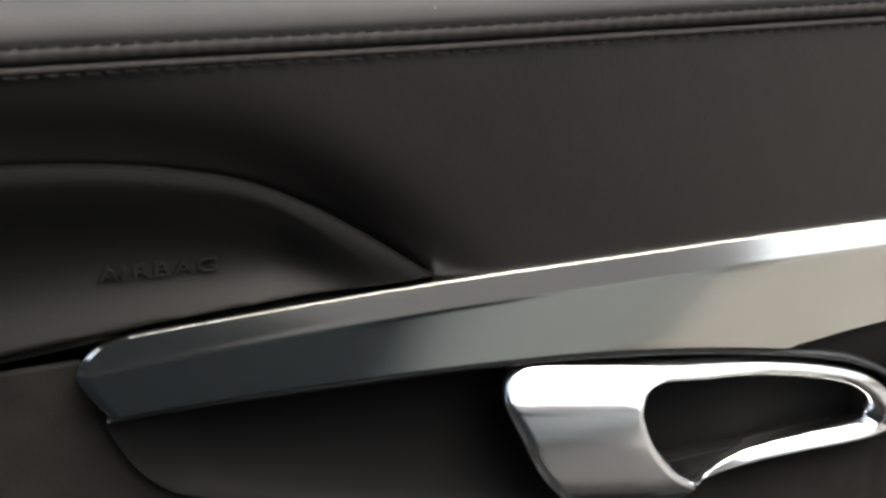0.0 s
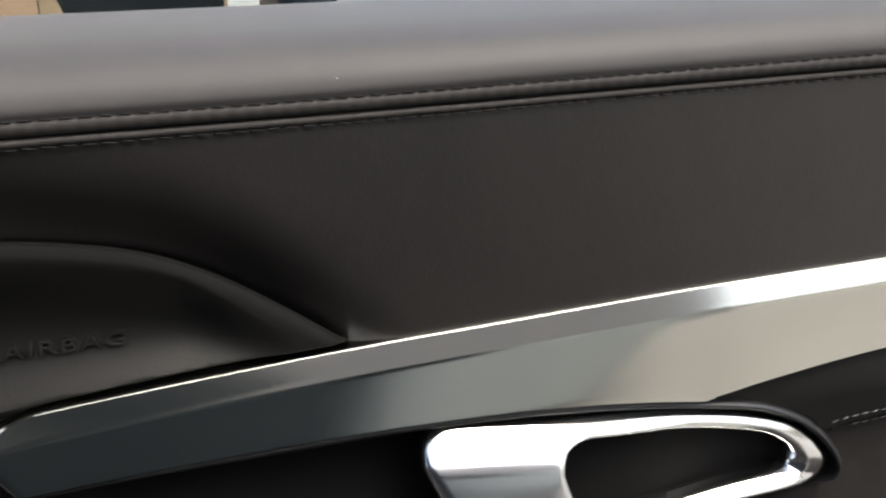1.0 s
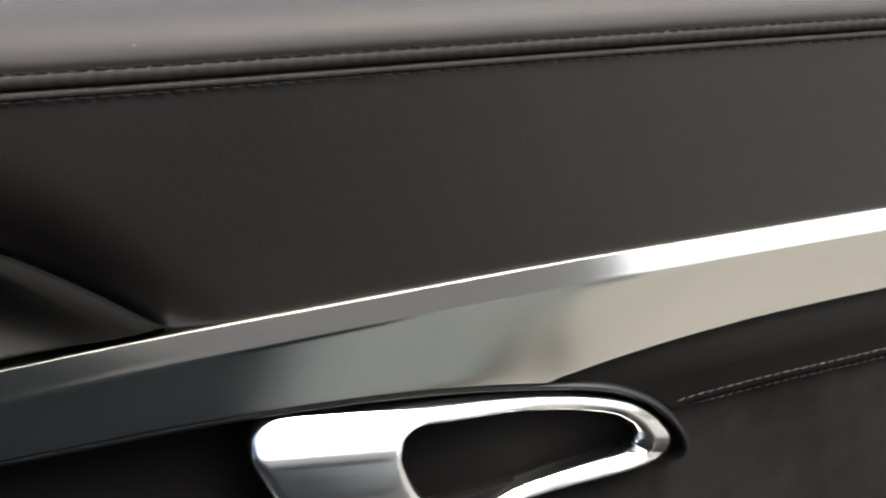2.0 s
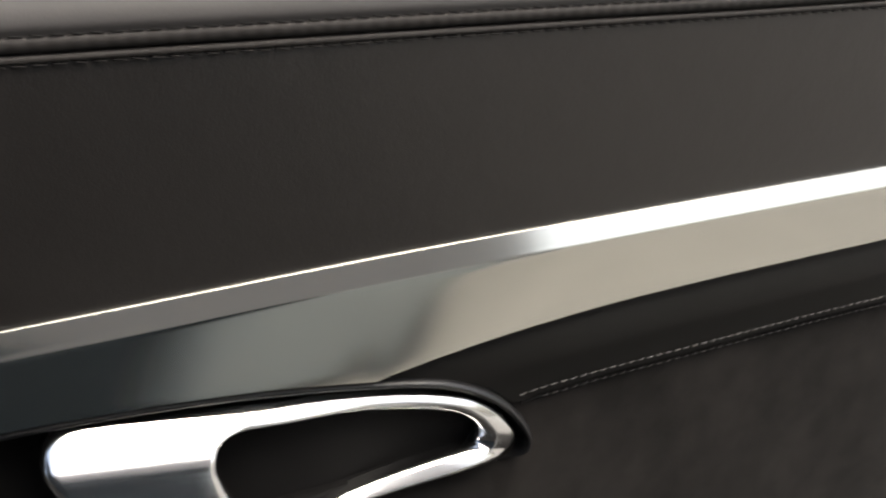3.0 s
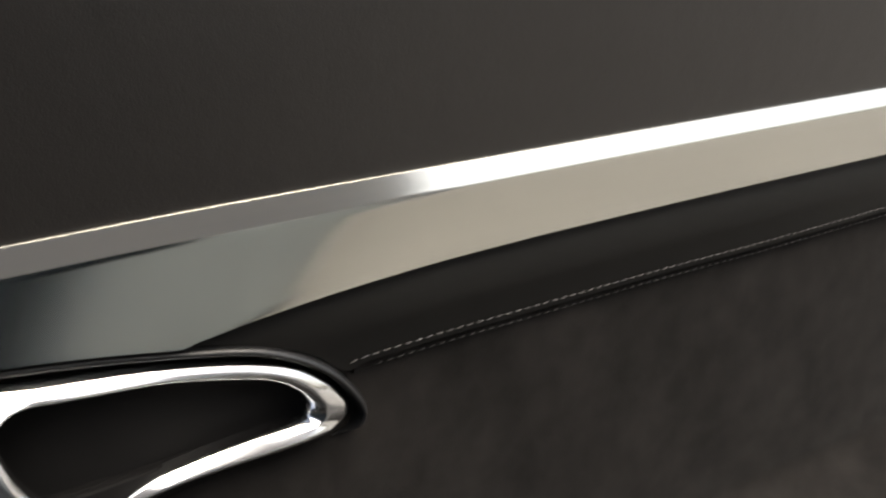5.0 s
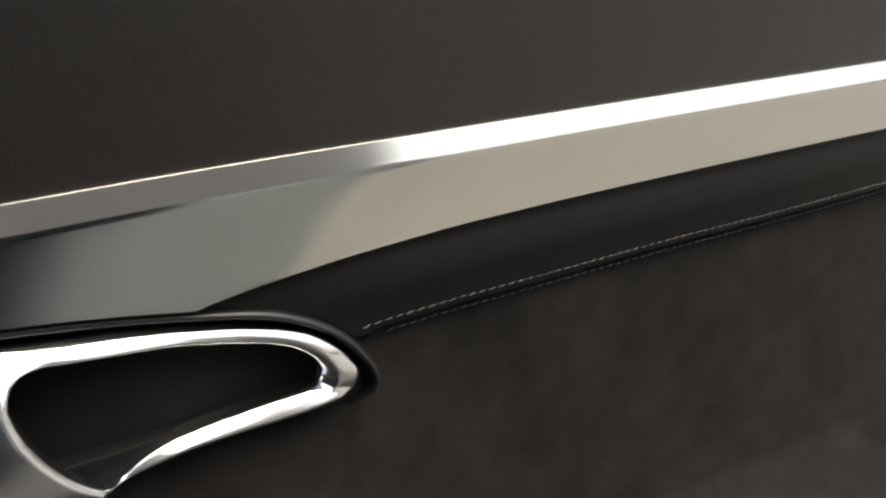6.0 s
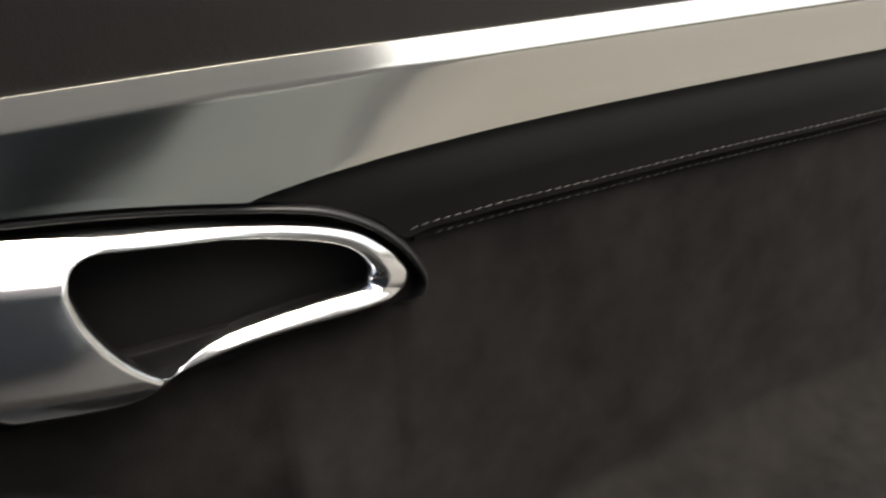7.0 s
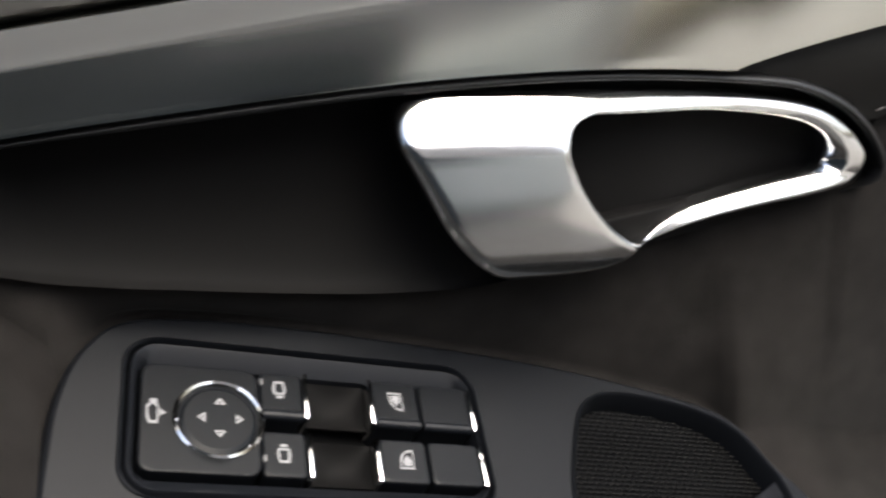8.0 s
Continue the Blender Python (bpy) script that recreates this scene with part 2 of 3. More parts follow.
def stitch_row(me, parent, x_from, x_to, pitch, place, tilt):
    x = x_from
    while x < x_to:
        a, b = Vector(place(x - pitch / 2)), Vector(place(x + pitch / 2))
        d = b - a
        ob = new("stitch", me)
        turn = Matrix.Rotation(math.atan2(d.y, d.x), 4, "Z") @ Matrix.Rotation(-math.atan2(d.z, d.x) + radians(tilt + random.uniform(-3, 3)), 4, "Y")
        put(ob, parent)
        ob.matrix_basis = Matrix.Translation((a + b) / 2) @ turn
        x += pitch


SEAM_STITCH = stitch_mesh(0.0042, 0.00036)
stitch_row(SEAM_STITCH, top_roll, -18.5 * PITCH, 0.46, PITCH, lambda x: (x, yb(x) - 0.0046, SEAM(x) + 0.0004), 4)
stitch_row(SEAM_STITCH, top_roll, -18.5 * PITCH, 0.46, PITCH, lambda x: (x, yb(x) - 0.0046, SEAM(x) - 0.0080), 4)


# airbag cover
def cover(u, v):
    x = X0 + (0.0575 - X0) * u
    z0, z1 = RIM(x), UP(x) - 0.002
    h = max(z0 - z1, 0.0006)
    s = h * v
    land = smooth(0.0, 0.050, x)
    deep = smooth(0.0, 0.045, h) * (1 - smooth(0.0, 0.044, x))
    w = 0.0035 + max(h - 0.0035, 0.0) * 0.3 * land
    w = min(w, h * 0.98)
    y = yb(x) + 0.0010
    y -= 0.0010 * math.sin(math.pi * 0.5 * min(s / min(0.006, h), 1)) * smooth(0.0, 0.010, h)
    k = min(max((s - w) / max(h - w, 1e-4), 0), 1)
    y += deep * 0.011 * math.sin(math.pi * min(k / 0.97, 1) ** 1.2) ** 1.2
    y += (0.004 + 0.004 * smooth(-0.07, -0.03, x)) * smooth(h - 0.0050, h - 0.001, s)
    return x, y, z0 - s


airbag_cover = put(part("airbag_cover", sheet(cover, 0, 70, 0.004, us=np.concatenate([np.linspace(0, 0.6, 40), np.linspace(0.61, 1, 200)]), vs=np.linspace(0, 1, 81)), LEATHER_DARK, None, "soft black airbag cover with a raised rim"), door)
letters = bpy.data.curves.new("letters", "FONT")
letters.body, letters.size, letters.extrude, letters.bevel_depth, letters.space_character = "AIRBAG", 0.0088, 0.0016, 0.00015, 1.12
tmp = new("letters", letters)
me = bpy.data.meshes.new_from_object(tmp.evaluated_get(bpy.context.evaluated_depsgraph_get()))
bpy.data.objects.remove(tmp)
width = max(v.co.x for v in me.vertices)
for v in me.vertices:
    gx = -0.0565 + v.co.x * 0.0385 / width
    gz = 0.8404 - 0.0007 * (gx + 0.0565) / 0.0385 + v.co.y * 0.72
    q = cover((gx - X0) / (0.0575 - X0), (RIM(gx) - gz) / (RIM(gx) - UP(gx) + 0.002))
    v.co = (gx, q[1] - v.co.z - 0.0002, gz)
me.materials.clear()
me.materials.append(LEATHER_DARK)
put(tagged(new("lettering", me), "embossed black AIRBAG lettering"), airbag_cover)

# aluminium trim strip
NOSE = spline([(0.0, -0.050), (0.06, -0.0575), (0.14, -0.0625), (0.27, -0.0656), (0.45, -0.0648), (0.7, -0.0612), (1.0, -0.0562)])
TRIM_U = np.concatenate([np.linspace(0, 0.03, 14), np.linspace(0.035, 1, 150)])
# rows down the strip: back edge, polished bevel, upper facet, crease, main facet, lower edge
TRIM_V = [0.0, 0.002, 0.006, 0.011, 0.016, 0.022, 0.06, 0.10, 0.16, 0.22, 0.27, 0.29, 0.31, 0.36, 0.45, 0.6, 0.75, 0.9, 0.97, 0.99, 1.0]
TRIM_O = spline([(0.0, 0.006), (0.002, 0.0014), (0.006, 0.0006), (0.011, 0.0002), (0.016, 0.0), (0.28, -0.0034), (0.30, -0.0037), (0.32, -0.0039), (0.97, -0.0086), (0.99, -0.0087), (1.0, -0.003)])


def trim(u, v):
    xl = NOSE(v)
    x = xl + (X1 - xl) * u
    hi, lo = UP(x), low(x)
    z = hi - 0.0092 * v / 0.3 if v < 0.3 else hi - 0.0092 - (hi - 0.0092 - lo) * (v - 0.3) / 0.7
    lin = lambda a, b, p, q: p + (q - p) * (v - a) / (b - a)
    if 0.016 <= v <= 0.28:
        o = lin(0.016, 0.28, 0.0, -0.0034)
    elif 0.32 <= v <= 0.97:
        o = lin(0.32, 0.97, -0.0039, -0.0086)
    else:
        o = TRIM_O(v)
    o += 0.0050 * smooth(0.20, 0.32, x) * max(0.0, (v - 0.3) / 0.7)
    o += 0.0008 * (1 - smooth(0.0, 0.0016, x - xl))
    return x, yb(x) + o, z


put(part("trim_strip", sheet(trim, 0, 0, 0.004, us=TRIM_U, vs=np.array(TRIM_V)), ALU, None, "satin aluminium trim strip with a bevelled upper edge", 26), door)


# dark leather strip between the trim and the suede
def strip_panel(u, v):
    x = 0.196 + (X1 - 0.196) * u**1.3
    hi = low(x) + 0.001 if x >= 0.2005 else LOW_L(x) - 0.001
    bot = BEZEL(x) - 0.001 if x < 0.262 else STITCH(x) - 0.003
    if 0.255 < x < 0.275:
        k = smooth(0.255, 0.275, x)
        bot = (BEZEL(x) - 0.001) * (1 - k) + (STITCH(x) - 0.003) * k
    bot = min(bot, hi - 0.0005)
    z = hi + (bot - hi) * v
    s = (hi - z)
    o = -0.0026 + 0.0026 * smooth(0.20, 0.32, x) * (1 - smooth(0.004, 0.022, s)) - 0.0014 * math.sin(math.pi * min(s / 0.012, 1) * 0.5) + 0.003 * smooth(0.008, 0.04, s) + 0.004 * (1 - smooth(0, 0.0015, s))
    return x, yb(x) + o, z


lower_strip = put(part("leather_strip", sheet(strip_panel, 150, 30, 0.003), LEATHER_DARK, None, "smooth black leather strip under the trim"), door)
LOW_STITCH = stitch_mesh(0.0036, 0.00027, THREAD_PALE)
strip_y = lambda x: yb(x) - 0.0018
stitch_row(LOW_STITCH, lower_strip, 0.270, 0.64, 0.0050, lambda x: (x, strip_y(x), STITCH(x)), -7)


# ---- armrest plane with the switches ----
PC = Vector((0.0176, 0.2814, 0.7069))
PU = Vector((0.9453, 0.0070, -0.3261)).normalized()
PN = Vector((0.3036, -0.3848, 0.8717))
PN = (PN - PU * PN.dot(PU)).normalized()
PV = PN.cross(PU)
PANEL = Matrix((PU, PV, PN)).transposed().to_4x4()
PANEL.translation = PC


def loop_points(ctrl, n):
    """A smooth closed outline through a few control points."""
    c = np.array(ctrl, float)
    m = len(c)
    out = []
    for i in range(m):
        p0, p1, p2, p3 = c[i - 1], c[i], c[(i + 1) % m], c[(i + 2) % m]
        for t in np.linspace(0, 1, n // m + 1)[:-1]:
            out.append(0.5 * (2 * p1 + (p2 - p0) * t + (2 * p0 - 5 * p1 + 4 * p2 - p3) * t * t + (3 * p1 - p0 - 3 * p2 + p3) * t**3))
    return [tuple(q) for q in out]


def inside(poly, x, y):
    hit = False
    for (ax, ay), (bx, by) in zip(poly, poly[1:] + poly[:1]):
        if (ay > y) != (by > y) and x < (bx - ax) * (y - ay) / (by - ay) + ax:
            hit = not hit
    return hit


def rounded(u0, v0, u1, v1, r, n=8):
    pts = []
    for cx, cy, a0 in ((u1 - r, v1 - r, 0), (u0 + r, v1 - r, 90), (u0 + r, v0 + r, 180), (u1 - r, v0 + r, 270)):
        for a in np.linspace(a0, a0 + 90, n):
            pts.append((cx + r * math.cos(radians(a)), cy + r * math.sin(radians(a))))
    return pts


OUTLINE = loop_points([(-0.0473, -0.0111), (-0.0450, 0.0080), (-0.0400, 0.0210), (-0.0310, 0.0310), (-0.0151, 0.0352), (0.0215, 0.0368), (0.0829, 0.0349), (0.1283, 0.0313), (0.1760, 0.0234), (0.1994, 0.0151),
                       (0.2119, -0.0042), (0.2240, -0.0220), (0.225, -0.052), (0.19, -0.066), (0.08, -0.064), (-0.03, -0.058), (-0.046, -0.042)], 17 * 6)
RECESS = rounded(-0.0300, -0.0285, 0.0890, 0.0278, 0.0105)
POCKET = loop_points([(0.1195, -0.0235), (0.1255, -0.0008), (0.1340, 0.0155), (0.1491, 0.0218), (0.1788, 0.0185), (0.1975, 0.0105), (0.2070, -0.0035), (0.2115, -0.0165), (0.2060, -0.0385), (0.1630, -0.0525), (0.1250, -0.0475)], 66)


BEND_Z = spline([(-0.34, 0.785), (-0.10, 0.750), (0.0, 0.727), (0.1, 0.688), (0.2, 0.642), (0.26, 0.604), (0.32, 0.588), (0.4, 0.592), (0.5, 0.602), (0.6, 0.607), (0.9, 0.615)])


EDGE_AT = sorted((PANEL @ Vector((a, b, -0.003)) for a, b in OUTLINE if b > 0.0), key=lambda q: q.x)
EDGE_X = [q.x for q in EDGE_AT]


def edge_of(x, axis):
    """The armrest panel's edge nearest to the door, along the door."""
    return float(np.interp(x, EDGE_X, [q[axis] for q in EDGE_AT]))


def suede_top(x):
    if x < -0.062:
        return 0.8140
    if x < 0.264:
        return CUP(x)
    return STITCH(x) - 0.002


def suede(u, v):
    x = X0 + (X1 - X0) * u
    by_panel = smooth(EDGE_X[0] - 0.02, EDGE_X[0] + 0.012, x) * (1 - smooth(EDGE_X[-1] - 0.05, EDGE_X[-1] + 0.12, x))
    top = suede_top(x)
    zb = BEND_Z(x) * (1 - by_panel) + (edge_of(x, 2) - 0.004) * by_panel
    top = max(top, zb + 0.003)
    n = top - zb
    far = 0.20
    # upright part, rounded bend, then the armrest's upper side
    r = min(0.018 + 0.022 * smooth(0.25, 0.42, x), n)
    a, b = n - r * 0.5, n + r * 0.5
    s = a * v / 0.4 if v < 0.4 else a + (n + far - a) * ((v - 0.4) / 0.6) ** 1.4
    if s <= a:
        y, z = 0.0, top - s
    else:
        k = smooth(a, b + r, s)
        w = s - a
        f = w * (0.5 * k + 0.5 * min(w / (2 * r), 1))
        y = -0.925 * f
        z = top - a - (w - f) * 0.6 - 0.36 * f
    y += (edge_of(x, 1) + 0.004 - yb(x)) * by_panel * smooth(0.0, 0.95 * n, s)
    drop = 0.017 * smooth(n - 0.002, n + 0.018, s) * by_panel
    wave = 0.0012 * noise.noise((x * 14, (z + y) * 14, 0.3))
    return x, yb(x) + 0.0035 + y + wave, z - drop


def suede_keep(c):
    q = PANEL.inverted() @ c
    return not (inside(OUTLINE_IN, q.x, q.y) and abs(q.z) < 0.03)


ocx, ocy = 0.085, -0.012
OUTLINE_IN = [(ocx + (a - ocx) * 0.85, ocy + (b - ocy) * 0.75) for a, b in OUTLINE]
put(part("suede_panel", sheet(suede, 320, 120, 0.003, keep=suede_keep), SUEDE, None, "charcoal brushed suede lining with worn nap"), door)
# stitched edge of the suede below the strip
part_edge = sheet(lambda u, v: ((0.272 + 0.6 * u), yb(0.272 + 0.6 * u) + 0.0030 - 0.0010 * math.sin(math.pi * v) ** 0.5, STITCH(0.272 + 0.6 * u) - 0.0032 - 0.0050 * v), 120, 8, 0.002)
suede_edge = put(part("suede_edge", part_edge, SUEDE, None, "folded suede edge under the stitching"), door)
stitch_row(stitch_mesh(0.0032, 0.00024, THREAD_DARK), suede_edge, 0.283, 0.64, 0.0050, lambda x: (x, yb(x) + 0.0012, STITCH(x) - 0.0066), -7)


# cup behind the handle
def cup(u, v):
    x = -0.0615 + (0.2745 + 0.0615) * u
    top = LOW_L(x) - 0.001 if x < 0.203 else BEZEL(x)
    bot = CUP(x) - 0.001
    top = max(top, bot + 0.002)
    z = top + (bot - top) * v
    edge = min(smooth(0, 0.10, u), smooth(1, 0.86, u))
    d = math.sin(math.pi * v**0.8) ** 0.5 * (0.013 * edge * (1 - 0.6 * smooth(0.10, 0.16, x)))
    return x, yb(x) - 0.001 + 0.007 * smooth(0.17, 0.235, x) + d, z


put(part("handle_cup", sheet(cup, 140, 50, 0.002), SATIN_BLACK, None, "deep matt black grip recess"), door)


# black rim between trim and cup, running round the handle's end
def rim_path(t):
    a = 0.70
    if t < a:
        x = -0.058 + (0.203 + 0.058) * t / a
        return x, LOW_L(x) - 0.0016
    return RIM_END((t - a) / (1 - a))


RIM_END = bend([(0.203, 0.7845), (0.2165, 0.7820), (0.2300, 0.7787), (0.2420, 0.7738), (0.2525, 0.7678), (0.2610, 0.7610), (0.2678, 0.7535), (0.2733, 0.7447), (0.2742, 0.7380), (0.2700, 0.7320), (0.2620, 0.7284)])


def rim(u, v):
    x, z = rim_path(u)
    x2, z2 = rim_path(min(u + 0.002, 1.0)) if u < 0.998 else rim_path(u)
    x1, z1 = rim_path(max(u - 0.002, 0.0))
    d = math.hypot(x2 - x1, z2 - z1)
    nx, nz = (z2 - z1) / d, -(x2 - x1) / d
    w = 0.0042 * (0.55 + 0.45 * smooth(0, 0.25, u)) * (1 - 0.9 * smooth(0.90, 1.0, u))
    a = math.pi * v
    return x + nx * w * (v - 0.15), yb(x) - 0.0035 - 0.0026 * math.sin(a) ** 0.7 + 0.006 * smooth(0.75, 1, v) + 0.008 * smooth(0.95, 1.0, u), z + nz * w * (v - 0.15)


put(part("recess_rim", sheet(rim, 220, 12, 0.006), GLOSS_BLACK, None, "glossy black plastic rim of the grip recess"), door)


# ---- handle ----
def yh(x):
    return 0.2962 + 0.0225 * smooth(0.13, 0.265, x)


# outer x, z and aperture x, z round the handle: the loop, then the broad grip plate
LOOP_C = [(0.1546, 0.7828, 0.1531, 0.7759), (0.1765, 0.7804, 0.1710, 0.7737), (0.2008, 0.7768, 0.1960, 0.7708), (0.2261, 0.7720, 0.2211, 0.7661), (0.2451, 0.7663, 0.2368, 0.7615), (0.2580, 0.7575, 0.2453, 0.7559),
          (0.2648, 0.7495, 0.2489, 0.7508), (0.2673, 0.7455, 0.2499, 0.7478), (0.2680, 0.7418, 0.2500, 0.7450), (0.2666, 0.7383, 0.2494, 0.7433), (0.2634, 0.7362, 0.2480, 0.7420), (0.2568, 0.7340, 0.2440, 0.7418),
          (0.2404, 0.7330, 0.2267, 0.7411), (0.2194, 0.7327, 0.2074, 0.7396), (0.2023, 0.7320, 0.1927, 0.7377), (0.1877, 0.7307, 0.1839, 0.7356), (0.1786, 0.7295, 0.1771, 0.7330), (0.1728, 0.7286, 0.1725, 0.7304)]
GRIP_C = [(0.1680, 0.7281, 0.1683, 0.7293), (0.1605, 0.7262, 0.1650, 0.7303), (0.1505, 0.7238, 0.1625, 0.7322), (0.1380, 0.7222, 0.1592, 0.7348), (0.1270, 0.7216, 0.1555, 0.7382), (0.1180, 0.7228, 0.1512, 0.7427),
          (0.1098, 0.7298, 0.1470, 0.7480), (0.1025, 0.7378, 0.1433, 0.7535), (0.0956, 0.7475, 0.1406, 0.7585), (0.0895, 0.7600, 0.1388, 0.7635), (0.0848, 0.7702, 0.1378, 0.7672), (0.0820, 0.7775, 0.1380, 0.7698),
          (0.0817, 0.7825, 0.1387, 0.7719), (0.0836, 0.7872, 0.1398, 0.7737), (0.0890, 0.7903, 0.1413, 0.7748), (0.1000, 0.7899, 0.1432, 0.7757), (0.1180, 0.7877, 0.1455, 0.7763), (0.1380, 0.7850, 0.1485, 0.7764)]
# depth of the grip plate from its upper edge to its lower edge
GRIP_Y = spline([(0.0, 0.0128), (0.06, 0.0096), (0.12, 0.0063), (0.18, 0.0030), (0.23, 0.0006), (0.27, -0.0006), (0.31, -0.0013), (0.38, -0.0022), (0.46, -0.0030), (0.55, -0.0035), (0.64, -0.0037), (0.72, -0.0035), (0.80, -0.0029), (0.87, -0.0016), (0.94, 0.0016), (1.0, 0.0080)])


def fillet(d, r):
    return r - math.sqrt(max(r * r - (r - d) ** 2, 0.0)) if d < r else 0.0


def ridge(k, at, before, after):
    """Depth of a bar with two faces that meet in a soft edge."""
    d = k - at
    bow = math.sqrt(d * d + 0.0036) - 0.06
    return bow * (after if d > 0 else before)


def handle_mesh():
    """A closed ring: rounded front, skirts to the back and a rear face."""
    bm = bmesh.new()
    per, fronts = 12, 44
    ring = loop_points(LOOP_C + GRIP_C, per * 36)
    ks = [0.5 - 0.5 * math.cos(math.pi * i / fronts) for i in range(fronts + 1)]
    rows = []
    for i, (ox, oz, ix, iz) in enumerate(ring):
        t = i / per
        w = math.hypot(ox - ix, oz - iz)
        grip = smooth(17.0, 19.5, t) if t > 10 else 1 - smooth(0.0, 4.5, t)
        up_top = 1 - smooth(3.6, 7.8, t) * (1 - smooth(30.0, 33.0, t))
        up_low = smooth(9.2, 12.0, t) * (1 - smooth(20.0, 24.0, t))
        turn = smooth(3.5, 6.0, t) * (1 - smooth(9.0, 11.5, t))
        r_in = (1 - grip) * 0.16 * w + grip * min(0.0028, 0.48 * w)
        r_out = (1 - grip) * 0.20 * w + grip * min(0.0030 + 0.0025 * smooth(22, 26, t) * (1 - smooth(30, 33, t)), 0.48 * w)
        deep = 0.005 + 0.008 * smooth(4.0, 6.0, t) * (1 - smooth(8.5, 10.0, t))
        lift = lambda x, z: z + (0.0008 + 0.0016 * smooth(0.735, 0.775, z)) * (1 - smooth(0.14, 0.26, x))
        oz, iz = lift(ox, oz), lift(ix, iz)
        oz -= 0.0014 * smooth(27.0, 29.5, t) * (1 - smooth(33.0, 36.0, t))
        row = []
        for k in ks:
            x, z = ox + (ix - ox) * k, oz + (iz - oz) * k
            plate = GRIP_Y(min(max((0.7955 - z - 0.11 * (x - 0.08)) / 0.0670, 0.0), 1.0))
            g = grip
            bar = min(w, 0.009)
            side = max(1 - up_top - up_low, 0.0)
            tilt = bar * (up_top * ridge(k, 0.54, 0.42, 0.34) + up_low * ridge(k, 0.34, 0.50, 0.60)) + side * (0.22 * (0.750 - z) + w * ridge(k, 0.60, 0.06, 0.85))
            limb = 0.3085 + 0.055 * (x - 0.16) - 0.0035 * (1 - smooth(0.735, 0.765, z)) + tilt
            y = (yh(x) + plate) * g + limb * (1 - g)
            row.append((x, y + fillet((1 - k) * w, r_in) + fillet(k * w, r_out), z))
        (ax, ay, az), (bx, by, bz) = row[0], row[-1]
        back = max(ay, by) + 0.002
        row = [(ax, max(back, ay + 0.007), az)] + row + [(bx, by + deep * 0.5, bz), (bx, by + deep, bz)]
        rows.append([bm.verts.new(q) for q in row])
    n = len(rows[0])
    for a, b in zip(rows, rows[1:] + rows[:1]):
        for q in range(n):
            p = (q + 1) % n
            bm.faces.new([a[q], a[p], b[p], b[q]])
    bmesh.ops.recalc_face_normals(bm, faces=bm.faces)
    return bm


handle = put(part("door_handle", handle_mesh(), CHROME, None, "satin chrome inner handle with a broad grip plate and an open loop", 60), door)


# black sheet at the aperture's foot, for the dark reflection in the chrome bar
def dark_face(u, v):
    x = 0.148 + 0.112 * u
    z = 0.7397 - 0.0041 * (x - 0.155) / 0.095
    o, h = DARK_FACE(v)
    return x, yh(x) + 0.0080 + o, z + h


DARK_FACE = bend([(0.0, -0.013), (0.0, -0.006), (0.0, -0.0012), (0.0006, -0.0002), (0.0022, 0.0), (0.006, -0.0006)])
put(part("grip_dark_face", sheet(dark_face, 60, 24, 0.002), SATIN_BLACK, None, "matt black sheet as the dark reflection in the loop's lower bar"), handle)

# ---- armrest console ----
console = thing("armrest_console", PC, "black plastic armrest panel around the window switches", "armrest panel")


def flat_with_holes(outer, holes, n_top, mat_m, drop, outset):
    """A plate with holes: a flat top, a rounded outer flank and walls down into each hole."""
    bm = bmesh.new()
    edges = []
    loops = []
    for pts in [outer] + holes:
        vs = [bm.verts.new((a, b, n_top)) for a, b in pts]
        loops.append(vs)
        edges += [bm.edges.new((vs[i], vs[(i + 1) % len(vs)])) for i in range(len(vs))]
    bmesh.ops.triangle_fill(bm, use_beauty=True, use_dissolve=False, edges=edges)
    cx = sum(a for a, b in outer) / len(outer)
    cy = sum(b for a, b in outer) / len(outer)
    prev = loops[0]
    for k in (0.35, 0.7, 1.0):
        g = outset * math.sin(k * math.pi / 2)
        ring = []
        for i, (a, b) in enumerate(outer):
            (px, py), (qx, qy) = outer[i - 1], outer[(i + 1) % len(outer)]
            d = math.hypot(qx - px, qy - py)
            nx, ny = (qy - py) / d, -(qx - px) / d
            if nx * (a - cx) + ny * (b - cy) < 0:
                nx, ny = -nx, -ny
            ring.append(bm.verts.new((a + nx * g, b + ny * g, n_top - drop * (1 - math.cos(k * math.pi / 2)))))
        for i in range(len(ring)):
            j = (i + 1) % len(ring)
            bm.faces.new([prev[i], prev[j], ring[j], ring[i]])
        prev = ring
    for h, depth in zip(range(1, len(loops)), HOLE_DEPTH):
        vs = loops[h]
        pts = holes[h - 1]
        hx = sum(a for a, b in pts) / len(pts)
        hy = sum(b for a, b in pts) / len(pts)
        prev = vs
        for k, g in HOLE_STEPS[h - 1]:
            ring = [bm.verts.new((a + (hx - a) * g, b + (hy - b) * g, n_top - depth * k)) for a, b in pts]
            for i in range(len(ring)):
                j = (i + 1) % len(ring)
                bm.faces.new([prev[i], prev[j], ring[j], ring[i]])
            prev = ring
    bmesh.ops.recalc_face_normals(bm, faces=bm.faces)
    bmesh.ops.transform(bm, matrix=mat_m, verts=bm.verts)
    return bm


